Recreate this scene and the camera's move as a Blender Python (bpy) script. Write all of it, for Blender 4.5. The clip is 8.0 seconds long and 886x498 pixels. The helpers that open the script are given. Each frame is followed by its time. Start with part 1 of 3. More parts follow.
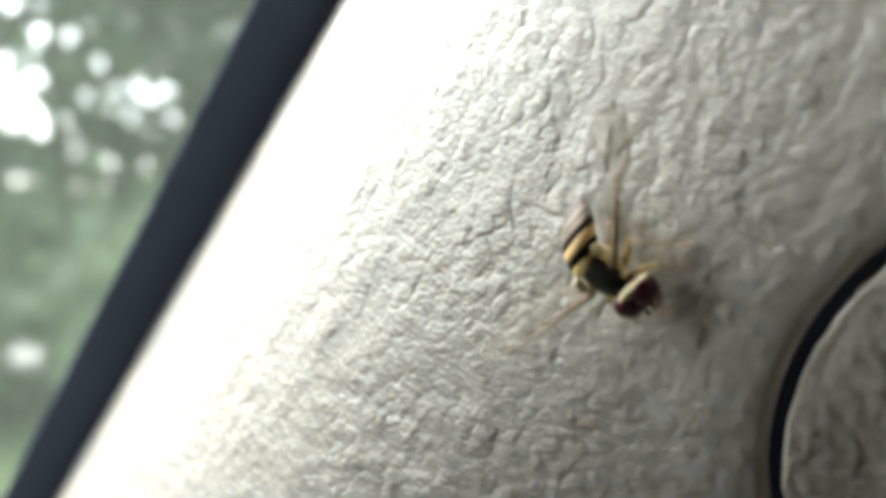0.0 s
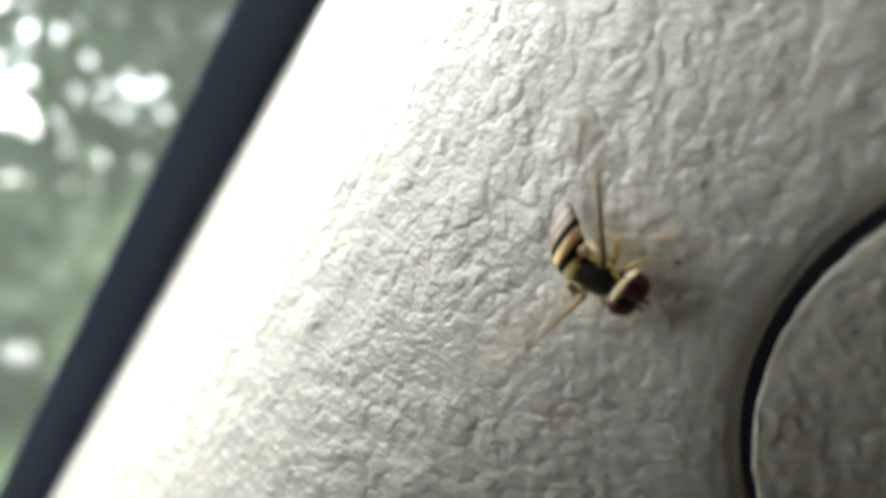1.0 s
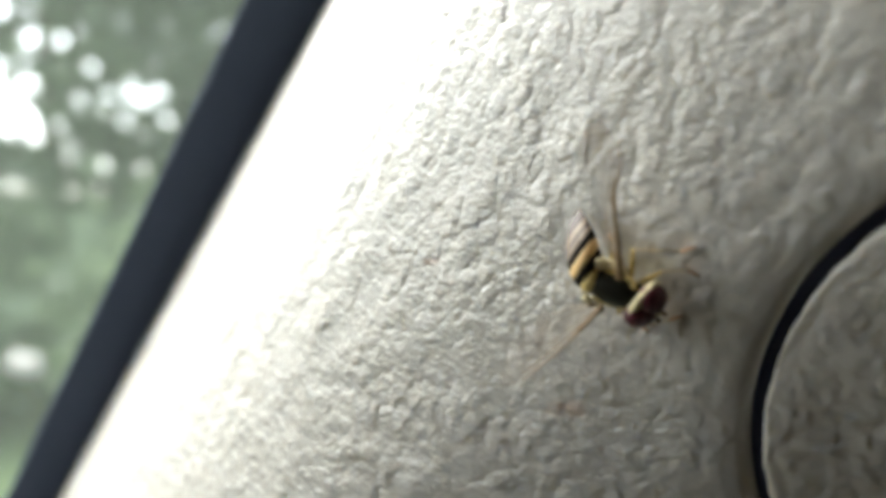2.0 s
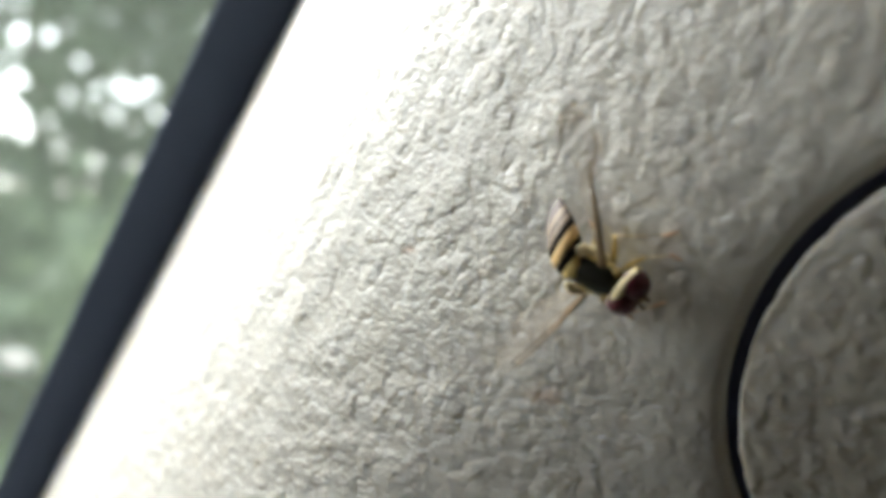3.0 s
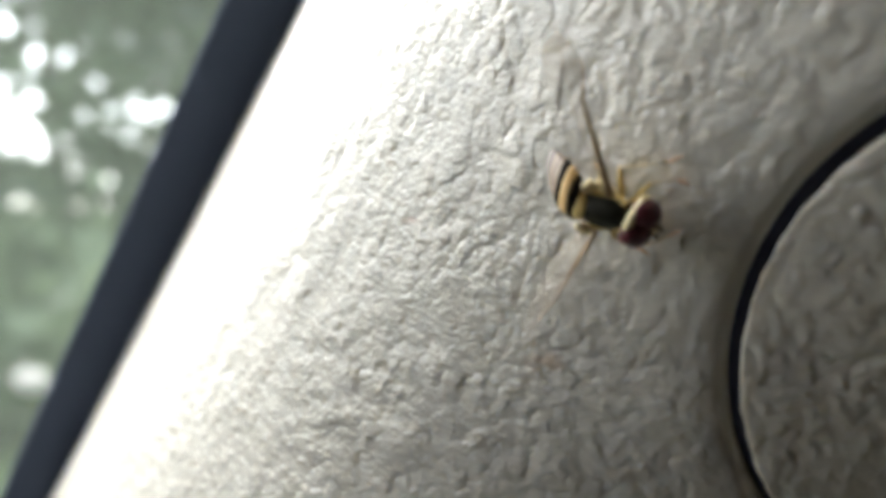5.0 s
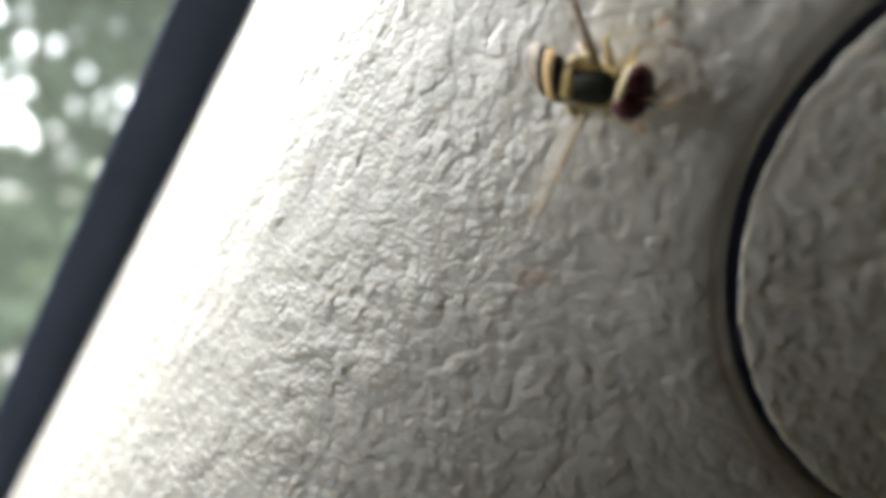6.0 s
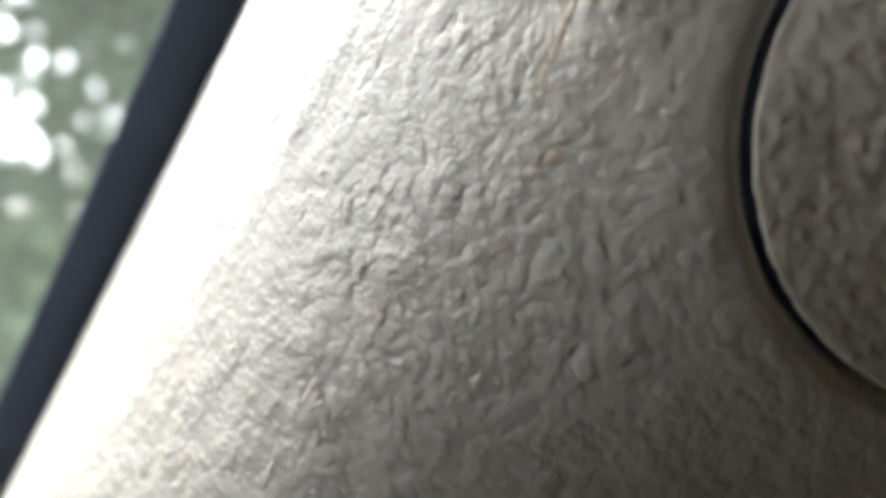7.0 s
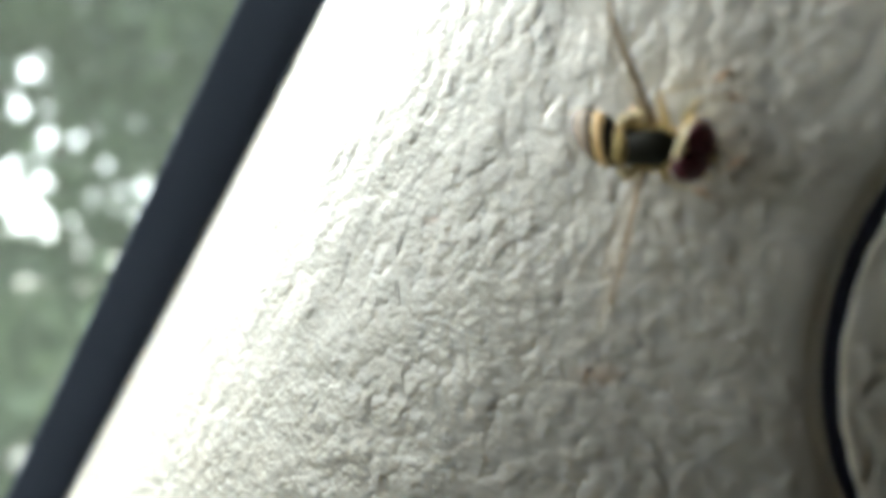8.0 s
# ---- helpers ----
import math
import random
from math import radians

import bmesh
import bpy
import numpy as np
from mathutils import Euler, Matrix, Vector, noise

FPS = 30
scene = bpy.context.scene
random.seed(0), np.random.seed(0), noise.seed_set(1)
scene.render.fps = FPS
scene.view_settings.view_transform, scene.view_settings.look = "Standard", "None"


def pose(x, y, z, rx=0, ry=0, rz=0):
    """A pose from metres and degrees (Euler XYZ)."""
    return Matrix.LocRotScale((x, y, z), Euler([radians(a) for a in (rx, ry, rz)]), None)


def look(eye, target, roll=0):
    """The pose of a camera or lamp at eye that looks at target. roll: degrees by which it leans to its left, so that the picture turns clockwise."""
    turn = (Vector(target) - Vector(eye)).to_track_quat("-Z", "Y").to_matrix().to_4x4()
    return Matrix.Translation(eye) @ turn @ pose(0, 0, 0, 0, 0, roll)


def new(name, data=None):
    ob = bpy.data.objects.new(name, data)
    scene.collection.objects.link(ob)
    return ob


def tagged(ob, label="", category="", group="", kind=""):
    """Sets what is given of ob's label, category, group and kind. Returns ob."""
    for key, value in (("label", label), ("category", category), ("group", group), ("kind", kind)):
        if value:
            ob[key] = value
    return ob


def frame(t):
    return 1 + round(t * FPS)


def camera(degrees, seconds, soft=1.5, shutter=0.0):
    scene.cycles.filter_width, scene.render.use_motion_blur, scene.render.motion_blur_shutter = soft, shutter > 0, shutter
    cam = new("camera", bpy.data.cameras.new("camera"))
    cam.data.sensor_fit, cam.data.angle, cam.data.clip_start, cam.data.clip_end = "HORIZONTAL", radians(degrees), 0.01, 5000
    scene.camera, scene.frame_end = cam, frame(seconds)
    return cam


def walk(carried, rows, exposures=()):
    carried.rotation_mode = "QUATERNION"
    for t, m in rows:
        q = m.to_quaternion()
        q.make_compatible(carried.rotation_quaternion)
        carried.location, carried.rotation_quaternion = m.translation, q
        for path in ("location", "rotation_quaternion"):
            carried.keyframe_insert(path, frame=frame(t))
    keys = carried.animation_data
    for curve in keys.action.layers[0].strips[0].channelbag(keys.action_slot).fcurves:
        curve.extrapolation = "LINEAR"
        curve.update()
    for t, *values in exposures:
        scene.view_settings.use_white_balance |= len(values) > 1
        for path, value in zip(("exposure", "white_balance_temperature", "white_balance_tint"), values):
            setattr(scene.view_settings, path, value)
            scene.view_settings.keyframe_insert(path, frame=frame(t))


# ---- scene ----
# The inside of a parked car: a pale grained trim panel with a round cover, a rubber
# window seal and trees outside; a hoverfly walks on the panel. Lengths named mm are millimetres.
cam = camera(53.0, 8.0, soft=4.2, shutter=0.4)
cam.data.dof.use_dof = True
cam.data.dof.focus_distance = 0.066
cam.data.dof.aperture_fstop = 20.0
cam.data.dof.aperture_blades = 0
walk(cam, [
    (0.0, pose(0.00000, 0.00000, 0.00000, 90.000, -0.000, -0.000)),
    (0.2, pose(0.00013, -0.00014, 0.00011, 89.738, 0.337, 0.266)),
    (0.5, pose(0.00054, -0.00059, -0.00071, 89.378, 0.490, -0.248)),
    (0.7, pose(0.00107, -0.00145, 0.00090, 89.572, 0.593, -0.133)),
    (1.0, pose(0.00117, -0.00119, 0.00002, 89.502, 0.780, -0.384)),
    (1.2, pose(0.00164, -0.00118, -0.00061, 89.449, 0.776, -0.533)),
    (1.5, pose(0.00179, -0.00142, -0.00163, 89.310, 0.861, -0.447)),
    (1.7, pose(0.00049, -0.00171, -0.00014, 89.823, 1.082, -0.285)),
    (2.8, pose(0.00172, -0.00054, -0.00120, 89.449, 1.497, -0.303)),
    (3.0, pose(0.00202, -0.00087, -0.00071, 89.289, 1.790, -0.671)),
    (3.2, pose(0.00362, -0.00004, -0.00416, 88.960, 1.706, -0.361)),
    (3.5, pose(0.00215, -0.00122, -0.00131, 89.420, 1.892, -0.467)),
    (3.7, pose(0.00225, -0.00147, -0.00200, 89.417, 1.742, -0.361)),
    (4.0, pose(0.00226, -0.00152, -0.00181, 89.379, 1.828, -0.496)),
    (4.2, pose(0.00148, -0.00159, -0.00364, 89.628, 1.603, -0.259)),
    (5.3, pose(0.00305, -0.00015, -0.00514, 90.530, 2.144, 0.189)),
    (5.5, pose(0.00238, 0.00154, -0.00651, 90.192, 2.032, -0.348)),
    (5.7, pose(0.00314, 0.00223, -0.00755, 90.222, 1.919, -0.349)),
    (6.0, pose(0.00348, 0.00312, -0.00998, 89.942, 1.743, -0.374)),
    (6.2, pose(0.00382, 0.00141, -0.00957, 90.784, 1.606, -0.441)),
    (6.3, pose(0.00444, 0.00248, -0.00858, 90.879, 1.483, 0.102)),
    (6.5, pose(0.00309, 0.00190, -0.00792, 90.689, 1.603, 0.312)),
    (6.7, pose(0.00283, 0.00390, -0.01369, 90.382, 1.526, -0.008)),
    (6.9, pose(0.00268, 0.00726, -0.01916, 90.037, 1.260, -0.124)),
    (7.0, pose(0.00233, 0.00192, -0.01903, 91.078, 1.515, 0.005)),
    (7.1, pose(0.00370, 0.00599, -0.01505, 91.760, 1.444, -0.277)),
    (7.3, pose(0.00394, 0.00498, -0.00940, 92.906, 1.817, -0.220)),
    (7.5, pose(0.00193, 0.00331, -0.00765, 94.612, 1.575, 0.418)),
    (7.7, pose(0.00179, 0.00639, -0.00734, 95.786, 1.348, -0.012)),
    (7.9, pose(0.00141, 0.00732, -0.00859, 95.658, 1.519, 0.563)),
    (8.0, pose(0.00106, 0.00862, -0.00965, 95.762, 1.817, 0.427)),
], exposures=[(0.0, 2.41, 6540, 3), (4.2, 2.41, 6520, 6), (5.7, 2.40, 6520, 7), (7.1, 2.50, 6520, 8), (7.5, 2.45, 6520, 6), (8.0, 2.32, 6480, 0)])

# ---------------------------------------------------------------- world and light
world = bpy.data.worlds.new("sky")
scene.world = world
world.use_nodes = True
sky = world.node_tree.nodes.new("ShaderNodeTexSky")
sky.sky_type = "NISHITA"
sky.sun_disc = False
sky.sun_elevation = radians(48)
sky.sun_rotation = radians(-52)
sky.dust_density = 2.4
sky.ozone_density = 1.0
world.node_tree.nodes["Background"].inputs["Strength"].default_value = 0.15
pale = world.node_tree.nodes.new("ShaderNodeHueSaturation")      # thin white cloud
pale.inputs["Saturation"].default_value = 0.38
world.node_tree.links.new(sky.outputs[0], pale.inputs["Color"])
world.node_tree.links.new(pale.outputs[0], world.node_tree.nodes["Background"].inputs["Color"])

sun = new("sun", bpy.data.lights.new("sun", "SUN"))
sun.data.energy = 0.98
sun.data.angle = radians(45)
sun.data.color = (1.0, 0.985, 0.97)
sun.matrix_world = look((-0.92, 0.75, 1.35), (0, 0, 0))

# daylight in the side window's opening
window_light = new("window_light", bpy.data.lights.new("window_light", "AREA"))
window_light.data.shape = "RECTANGLE"
window_light.data.size, window_light.data.size_y = 0.62, 0.40
window_light.data.energy = 0.375
window_light.data.color = (0.93, 1.0, 0.99)
window_light.matrix_world = look((-0.38, 0.37, 0.345), (0.0, 0.07, 0.0))


# ---------------------------------------------------------------- materials
def material(name):
    m = bpy.data.materials.new(name)
    m.use_nodes = True
    return m, m.node_tree.nodes, m.node_tree.links, m.node_tree.nodes["Principled BSDF"]


def surface(name, low, high, rough=0.5, scale=200.0, bump=0.0, bump_scale=900.0, metal=0.0, gloss=0.5, coat=0.0):
    """A plain material that varies between two colours at two scales, with a fine relief."""
    m, n, l, p = material(name)
    co = n.new("ShaderNodeTexCoord")
    big, small = n.new("ShaderNodeTexNoise"), n.new("ShaderNodeTexNoise")
    big.inputs["Scale"].default_value, small.inputs["Scale"].default_value = scale * 0.15, scale
    big.inputs["Detail"].default_value = small.inputs["Detail"].default_value = 5
    mix = n.new("ShaderNodeMix")
    mix.inputs[0].default_value = 0.5
    ramp = n.new("ShaderNodeMix")
    ramp.data_type = "RGBA"
    ramp.inputs[6].default_value, ramp.inputs[7].default_value = (*low, 1), (*high, 1)
    for t in (big, small):
        l.new(co.outputs["Object"], t.inputs["Vector"])
    l.new(big.outputs["Fac"], mix.inputs[2])
    l.new(small.outputs["Fac"], mix.inputs[3])
    l.new(mix.outputs[0], ramp.inputs[0])
    l.new(ramp.outputs[2], p.inputs["Base Color"])
    p.inputs["Roughness"].default_value = rough
    p.inputs["Metallic"].default_value = metal
    p.inputs["Specular IOR Level"].default_value = gloss
    p.inputs["Coat Weight"].default_value = coat
    if bump:
        fine = n.new("ShaderNodeTexNoise")
        fine.inputs["Scale"].default_value = bump_scale
        fine.inputs["Detail"].default_value = 6
        l.new(co.outputs["Object"], fine.inputs["Vector"])
        b = n.new("ShaderNodeBump")
        b.inputs["Strength"].default_value = 1.0
        b.inputs["Distance"].default_value = bump
        l.new(fine.outputs["Fac"], b.inputs["Height"])
        l.new(b.outputs["Normal"], p.inputs["Normal"])
    return m


def stained(m, place, radii, colour, amount):
    """Adds a small blotch to a material, at a place of the world, with a ragged outline."""
    n, l = m.node_tree.nodes, m.node_tree.links
    p = n["Principled BSDF"]
    was = p.inputs["Base Color"].links[0].from_socket
    geo, shift, scale = n.new("ShaderNodeNewGeometry"), n.new("ShaderNodeVectorMath"), n.new("ShaderNodeVectorMath")
    shift.operation, scale.operation = "SUBTRACT", "DIVIDE"
    shift.inputs[1].default_value = [c / 1000 for c in place]
    scale.inputs[1].default_value = [c / 1000 for c in radii]
    l.new(geo.outputs["Position"], shift.inputs[0])
    l.new(shift.outputs[0], scale.inputs[0])
    size = n.new("ShaderNodeVectorMath")
    size.operation = "LENGTH"
    l.new(scale.outputs[0], size.inputs[0])
    rag = n.new("ShaderNodeTexNoise")
    rag.inputs["Scale"].default_value = 1400
    l.new(geo.outputs["Position"], rag.inputs["Vector"])
    total = n.new("ShaderNodeMath")
    total.operation = "MULTIPLY_ADD"
    total.inputs[1].default_value = 1.6
    l.new(rag.outputs["Fac"], total.inputs[0])
    l.new(size.outputs["Value"], total.inputs[2])
    fade = n.new("ShaderNodeMapRange")
    fade.inputs["From Min"].default_value, fade.inputs["From Max"].default_value = 1.0, 1.9
    fade.inputs["To Min"].default_value, fade.inputs["To Max"].default_value = amount, 0.0
    l.new(total.outputs[0], fade.inputs["Value"])
    mix = n.new("ShaderNodeMix")
    mix.data_type = "RGBA"
    mix.inputs[7].default_value = (*colour, 1)
    l.new(fade.outputs[0], mix.inputs[0])
    l.new(was, mix.inputs[6])
    l.new(mix.outputs[2], p.inputs["Base Color"])


VINYL = surface("grained_vinyl", (0.553, 0.530, 0.486), (0.633, 0.610, 0.562), 0.27, 500, 0.00002, 3800, gloss=0.6)


def beaded(m, size, depth):
    """Adds a relief of fine round beads, size mm across and depth mm high, over a material's own relief."""
    n, l = m.node_tree.nodes, m.node_tree.links
    p, co = n["Principled BSDF"], n.new("ShaderNodeTexCoord")
    beads, height, b = n.new("ShaderNodeTexVoronoi"), n.new("ShaderNodeMapRange"), n.new("ShaderNodeBump")
    beads.feature = "SMOOTH_F1"
    beads.inputs["Scale"].default_value = 1000 / size
    beads.inputs["Smoothness"].default_value = 0.25
    height.inputs["From Max"].default_value = 0.75
    height.inputs["To Min"].default_value, height.inputs["To Max"].default_value = 1.0, 0.0
    b.inputs["Distance"].default_value = depth / 1000
    l.new(co.outputs["Object"], beads.inputs["Vector"])
    l.new(beads.outputs["Distance"], height.inputs["Value"])
    l.new(height.outputs[0], b.inputs["Height"])
    l.new(p.inputs["Normal"].links[0].from_socket, b.inputs["Normal"])
    l.new(b.outputs["Normal"], p.inputs["Normal"])


beaded(VINYL, 0.48, 0.044)
stained(VINYL, (0.3, 68.8, -1.5), (1.0, 1.2, 0.4), (0.50, 0.28, 0.20), 0.4)
stained(VINYL, (7.6, 62.4, -7.6), (0.5, 0.7, 0.5), (0.34, 0.30, 0.33), 0.5)
stained(VINYL, (9.6, 61.4, -12.1), (1.7, 2.4, 0.8), (0.56, 0.33, 0.19), 0.36)
VINYL_DISC = surface("grained_vinyl_cover", (0.530, 0.500, 0.450), (0.610, 0.580, 0.522), 0.45, 500, 0.00006, 3800, gloss=0.45)
beaded(VINYL_DISC, 0.6, 0.045)
for soft in (VINYL, VINYL_DISC):                       # light seeps a little way through the plastic
    inputs = soft.node_tree.nodes["Principled BSDF"].inputs
    inputs["Subsurface Weight"].default_value = 0.7
    inputs["Subsurface Radius"].default_value = (1.0, 0.9, 0.75)
    inputs["Subsurface Scale"].default_value = 0.0007
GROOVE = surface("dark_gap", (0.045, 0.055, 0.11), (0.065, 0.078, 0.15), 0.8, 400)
RUBBER = surface("black_rubber", (0.084, 0.104, 0.160), (0.105, 0.127, 0.192), 0.8, 300, 0.00002, 2500, gloss=0.15)
# warm brown, set for the light that the unseen walls bounce
LINER = surface("bounce_liner", (0.106, 0.069, 0.043), (0.150, 0.100, 0.063), 0.9, 60, 0.0004, 700)
CARPET = surface("dark_carpet", (0.03, 0.03, 0.03), (0.06, 0.06, 0.058), 0.95, 80, 0.001, 500)
GRASS = surface("grass", (0.05, 0.09, 0.03), (0.11, 0.15, 0.05), 0.9, 6, 0.03, 30)
PALE_SLAB = surface("pale_slab", (0.60, 0.59, 0.56), (0.74, 0.73, 0.70), 0.85, 3, 0.004, 60)
BARK = surface("bark", (0.06, 0.05, 0.04), (0.14, 0.12, 0.10), 0.9, 20, 0.02, 40)

EYE = surface("compound_eye", (0.072, 0.010, 0.018), (0.125, 0.022, 0.034), 0.36, 3000, 0.000012, 16000, gloss=0.5)
CHITIN = surface("dark_chitin", (0.008, 0.009, 0.008), (0.026, 0.024, 0.014), 0.34, 2500, 0.00001, 9000)
BLACK_BAND = surface("black_tergite", (0.008, 0.006, 0.004), (0.020, 0.015, 0.010), 0.8, 2500, 0.00001, 9000, gloss=0.08)
YELLOW_BAND = surface("yellow_tergite", (0.66, 0.43, 0.17), (0.80, 0.56, 0.26), 0.42, 2500, 0.00001, 9000)
TAN_BAND = surface("tan_tergite", (0.075, 0.055, 0.052), (0.13, 0.098, 0.09), 0.65, 2500, 0.00001, 9000)
OCHRE_BAND = surface("ochre_tergite", (0.20, 0.145, 0.10), (0.29, 0.215, 0.155), 0.6, 2500, 0.00001, 9000)
YELLOW = surface("yellow_cuticle", (0.58, 0.42, 0.12), (0.74, 0.58, 0.25), 0.42, 2500, 0.00001, 9000)
PALE = surface("pale_yellow_cuticle", (0.72, 0.60, 0.32), (0.84, 0.75, 0.48), 0.45, 2500, 0.00001, 9000)
ORANGE = surface("orange_cuticle", (0.58, 0.34, 0.20), (0.68, 0.45, 0.28), 0.5, 2500)
LEG = surface("pale_leg_cuticle", (0.58, 0.46, 0.27), (0.70, 0.58, 0.38), 0.5, 2500)
ANTENNA = surface("dark_antenna", (0.06, 0.035, 0.02), (0.13, 0.08, 0.05), 0.5, 2500)
VEIN = surface("wing_vein", (0.20, 0.13, 0.07), (0.40, 0.28, 0.15), 0.45, 2500)


def membrane(name, tip):
    """A clear film; tip is how much pale sheen is painted in towards the wing's end."""
    m, n, l, p = material(name)
    p.inputs["Roughness"].default_value = 0.25
    clear, mix = n.new("ShaderNodeBsdfTransparent"), n.new("ShaderNodeMixShader")
    clear.inputs["Color"].default_value = (0.975, 0.968, 0.955, 1)
    tex, ramp = n.new("ShaderNodeTexNoise"), n.new("ShaderNodeMapRange")
    tex.inputs["Scale"].default_value = 900
    ramp.inputs["To Min"].default_value, ramp.inputs["To Max"].default_value = 0.045, 0.11
    l.new(tex.outputs["Fac"], ramp.inputs["Value"])
    co, sep, end, total = n.new("ShaderNodeTexCoord"), n.new("ShaderNodeSeparateXYZ"), n.new("ShaderNodeMapRange"), n.new("ShaderNodeMath")
    end.inputs["From Min"].default_value, end.inputs["From Max"].default_value = 0.0068, 0.0092
    end.inputs["To Max"].default_value = tip
    total.operation = "ADD"
    l.new(co.outputs["Object"], sep.inputs[0])
    l.new(sep.outputs[0], end.inputs["Value"])
    l.new(ramp.outputs[0], total.inputs[0])
    l.new(end.outputs[0], total.inputs[1])
    tone = n.new("ShaderNodeMix")
    tone.data_type = "RGBA"
    # paler colour at the end imitates light reflected off the left wing
    tone.inputs[6].default_value, tone.inputs[7].default_value = (0.58, 0.51, 0.43, 1), (0.84, 0.83, 0.80, 1)
    l.new(end.outputs[0], tone.inputs[0])
    l.new(tone.outputs[2], p.inputs["Base Color"])
    l.new(total.outputs[0], mix.inputs["Fac"])
    l.new(clear.outputs[0], mix.inputs[1])
    l.new(p.outputs[0], mix.inputs[2])
    l.new(mix.outputs[0], n["Material Output"].inputs["Surface"])
    return m


MEMBRANE, MEMBRANE_SHEEN = membrane("wing_membrane", 0.0), membrane("sheen_wing_membrane", 0.34)


def veiled_glass():
    m, n, l, p = material("veiled_glass")
    clear, shine, thin = n.new("ShaderNodeBsdfTransparent"), n.new("ShaderNodeBsdfGlossy"), n.new("ShaderNodeBsdfTranslucent")
    clear.inputs["Color"].default_value = (0.985, 0.992, 0.988, 1)
    shine.inputs["Roughness"].default_value = 0.02
    # pale green translucent share: veiling glare put into the glass
    thin.inputs["Color"].default_value = (0.68, 0.78, 0.65, 1)
    edge, pane, film = n.new("ShaderNodeFresnel"), n.new("ShaderNodeMixShader"), n.new("ShaderNodeMixShader")
    edge.inputs["IOR"].default_value = 1.12
    tex, ramp = n.new("ShaderNodeTexNoise"), n.new("ShaderNodeMapRange")
    tex.inputs["Scale"].default_value = 18
    tex.inputs["Detail"].default_value = 6
    ramp.inputs["To Min"].default_value, ramp.inputs["To Max"].default_value = 0.020, 0.036
    l.new(tex.outputs["Fac"], ramp.inputs["Value"])
    l.new(edge.outputs[0], pane.inputs["Fac"])
    l.new(clear.outputs[0], pane.inputs[1])
    l.new(shine.outputs[0], pane.inputs[2])
    l.new(ramp.outputs[0], film.inputs["Fac"])
    l.new(pane.outputs[0], film.inputs[1])
    l.new(thin.outputs[0], film.inputs[2])
    l.new(film.outputs[0], n["Material Output"].inputs["Surface"])
    return m


GLASS = veiled_glass()


def foliage(name, low, high):
    """Leaves that let some light through, each of its own green."""
    m, n, l, p = material(name)
    geo, ramp = n.new("ShaderNodeNewGeometry"), n.new("ShaderNodeMix")
    ramp.data_type = "RGBA"
    ramp.inputs[6].default_value, ramp.inputs[7].default_value = (*low, 1), (*high, 1)
    clumps, spread, blend = n.new("ShaderNodeTexNoise"), n.new("ShaderNodeMapRange"), n.new("ShaderNodeMix")
    clumps.inputs["Scale"].default_value = 1.3                  # older and younger clumps
    spread.inputs["From Min"].default_value, spread.inputs["From Max"].default_value = 0.40, 0.60
    blend.inputs[0].default_value = 0.3
    l.new(geo.outputs["Position"], clumps.inputs["Vector"])
    l.new(clumps.outputs["Fac"], spread.inputs["Value"])
    l.new(spread.outputs[0], blend.inputs[2])
    l.new(geo.outputs["Random Per Island"], blend.inputs[3])
    l.new(blend.outputs[0], ramp.inputs[0])
    l.new(ramp.outputs[2], p.inputs["Base Color"])
    p.inputs["Roughness"].default_value = 0.35
    p.inputs["Specular IOR Level"].default_value = 0.8
    thin, mix = n.new("ShaderNodeBsdfTranslucent"), n.new("ShaderNodeMixShader")
    mix.inputs["Fac"].default_value = 0.5
    l.new(ramp.outputs[2], thin.inputs["Color"])
    l.new(p.outputs[0], mix.inputs[1])
    l.new(thin.outputs[0], mix.inputs[2])
    l.new(mix.outputs[0], n["Material Output"].inputs["Surface"])
    return m


LEAF = foliage("leaves", (0.036, 0.054, 0.036), (0.165, 0.210, 0.126))
YOUNG_LEAF = foliage("young_leaves", (0.16, 0.205, 0.115), (0.27, 0.33, 0.20))


# ---------------------------------------------------------------- mesh helpers
def part(name, bm, mat, parent=None, label="", smooth=True):
    """Links a bmesh as one mesh object, under a thing or a part if one is given."""
    me = bpy.data.meshes.new(name)
    bm.normal_update()
    bm.to_mesh(me)
    bm.free()
    me.materials.append(mat)
    if smooth:
        me.shade_smooth()
    ob = new(name, me)
    ob.parent = parent
    return tagged(ob, label)


def grid_mesh(name, xyz, mat, keep=None):
    """A sheet from an array of rows and columns of places in mm; keep masks its faces."""
    r, c = xyz.shape[:2]
    k = np.arange(r * c).reshape(r, c)
    quads = np.stack([k[:-1, :-1], k[:-1, 1:], k[1:, 1:], k[1:, :-1]], -1)
    quads = quads[keep] if keep is not None else quads.reshape(-1, 4)
    me = bpy.data.meshes.new(name)
    me.vertices.add(r * c)
    me.vertices.foreach_set("co", (xyz.reshape(-1) / 1000).astype(np.float32))
    me.loops.add(quads.size)
    me.loops.foreach_set("vertex_index", quads.reshape(-1).astype(np.int32))
    me.polygons.add(len(quads))
    me.polygons.foreach_set("loop_start", np.arange(0, quads.size, 4, dtype=np.int32))
    me.update(calc_edges=True)
    me.materials.append(mat)
    me.shade_smooth()
    return new(name, me)


def ball(bm, centre, radii, turn=(0, 0, 0), u=20, v=14):
    m = pose(*[c / 1000 for c in centre], *turn) @ Matrix.Diagonal((*[r / 1000 for r in radii], 1))
    return bmesh.ops.create_uvsphere(bm, u_segments=u, v_segments=v, radius=1, matrix=m)["verts"]


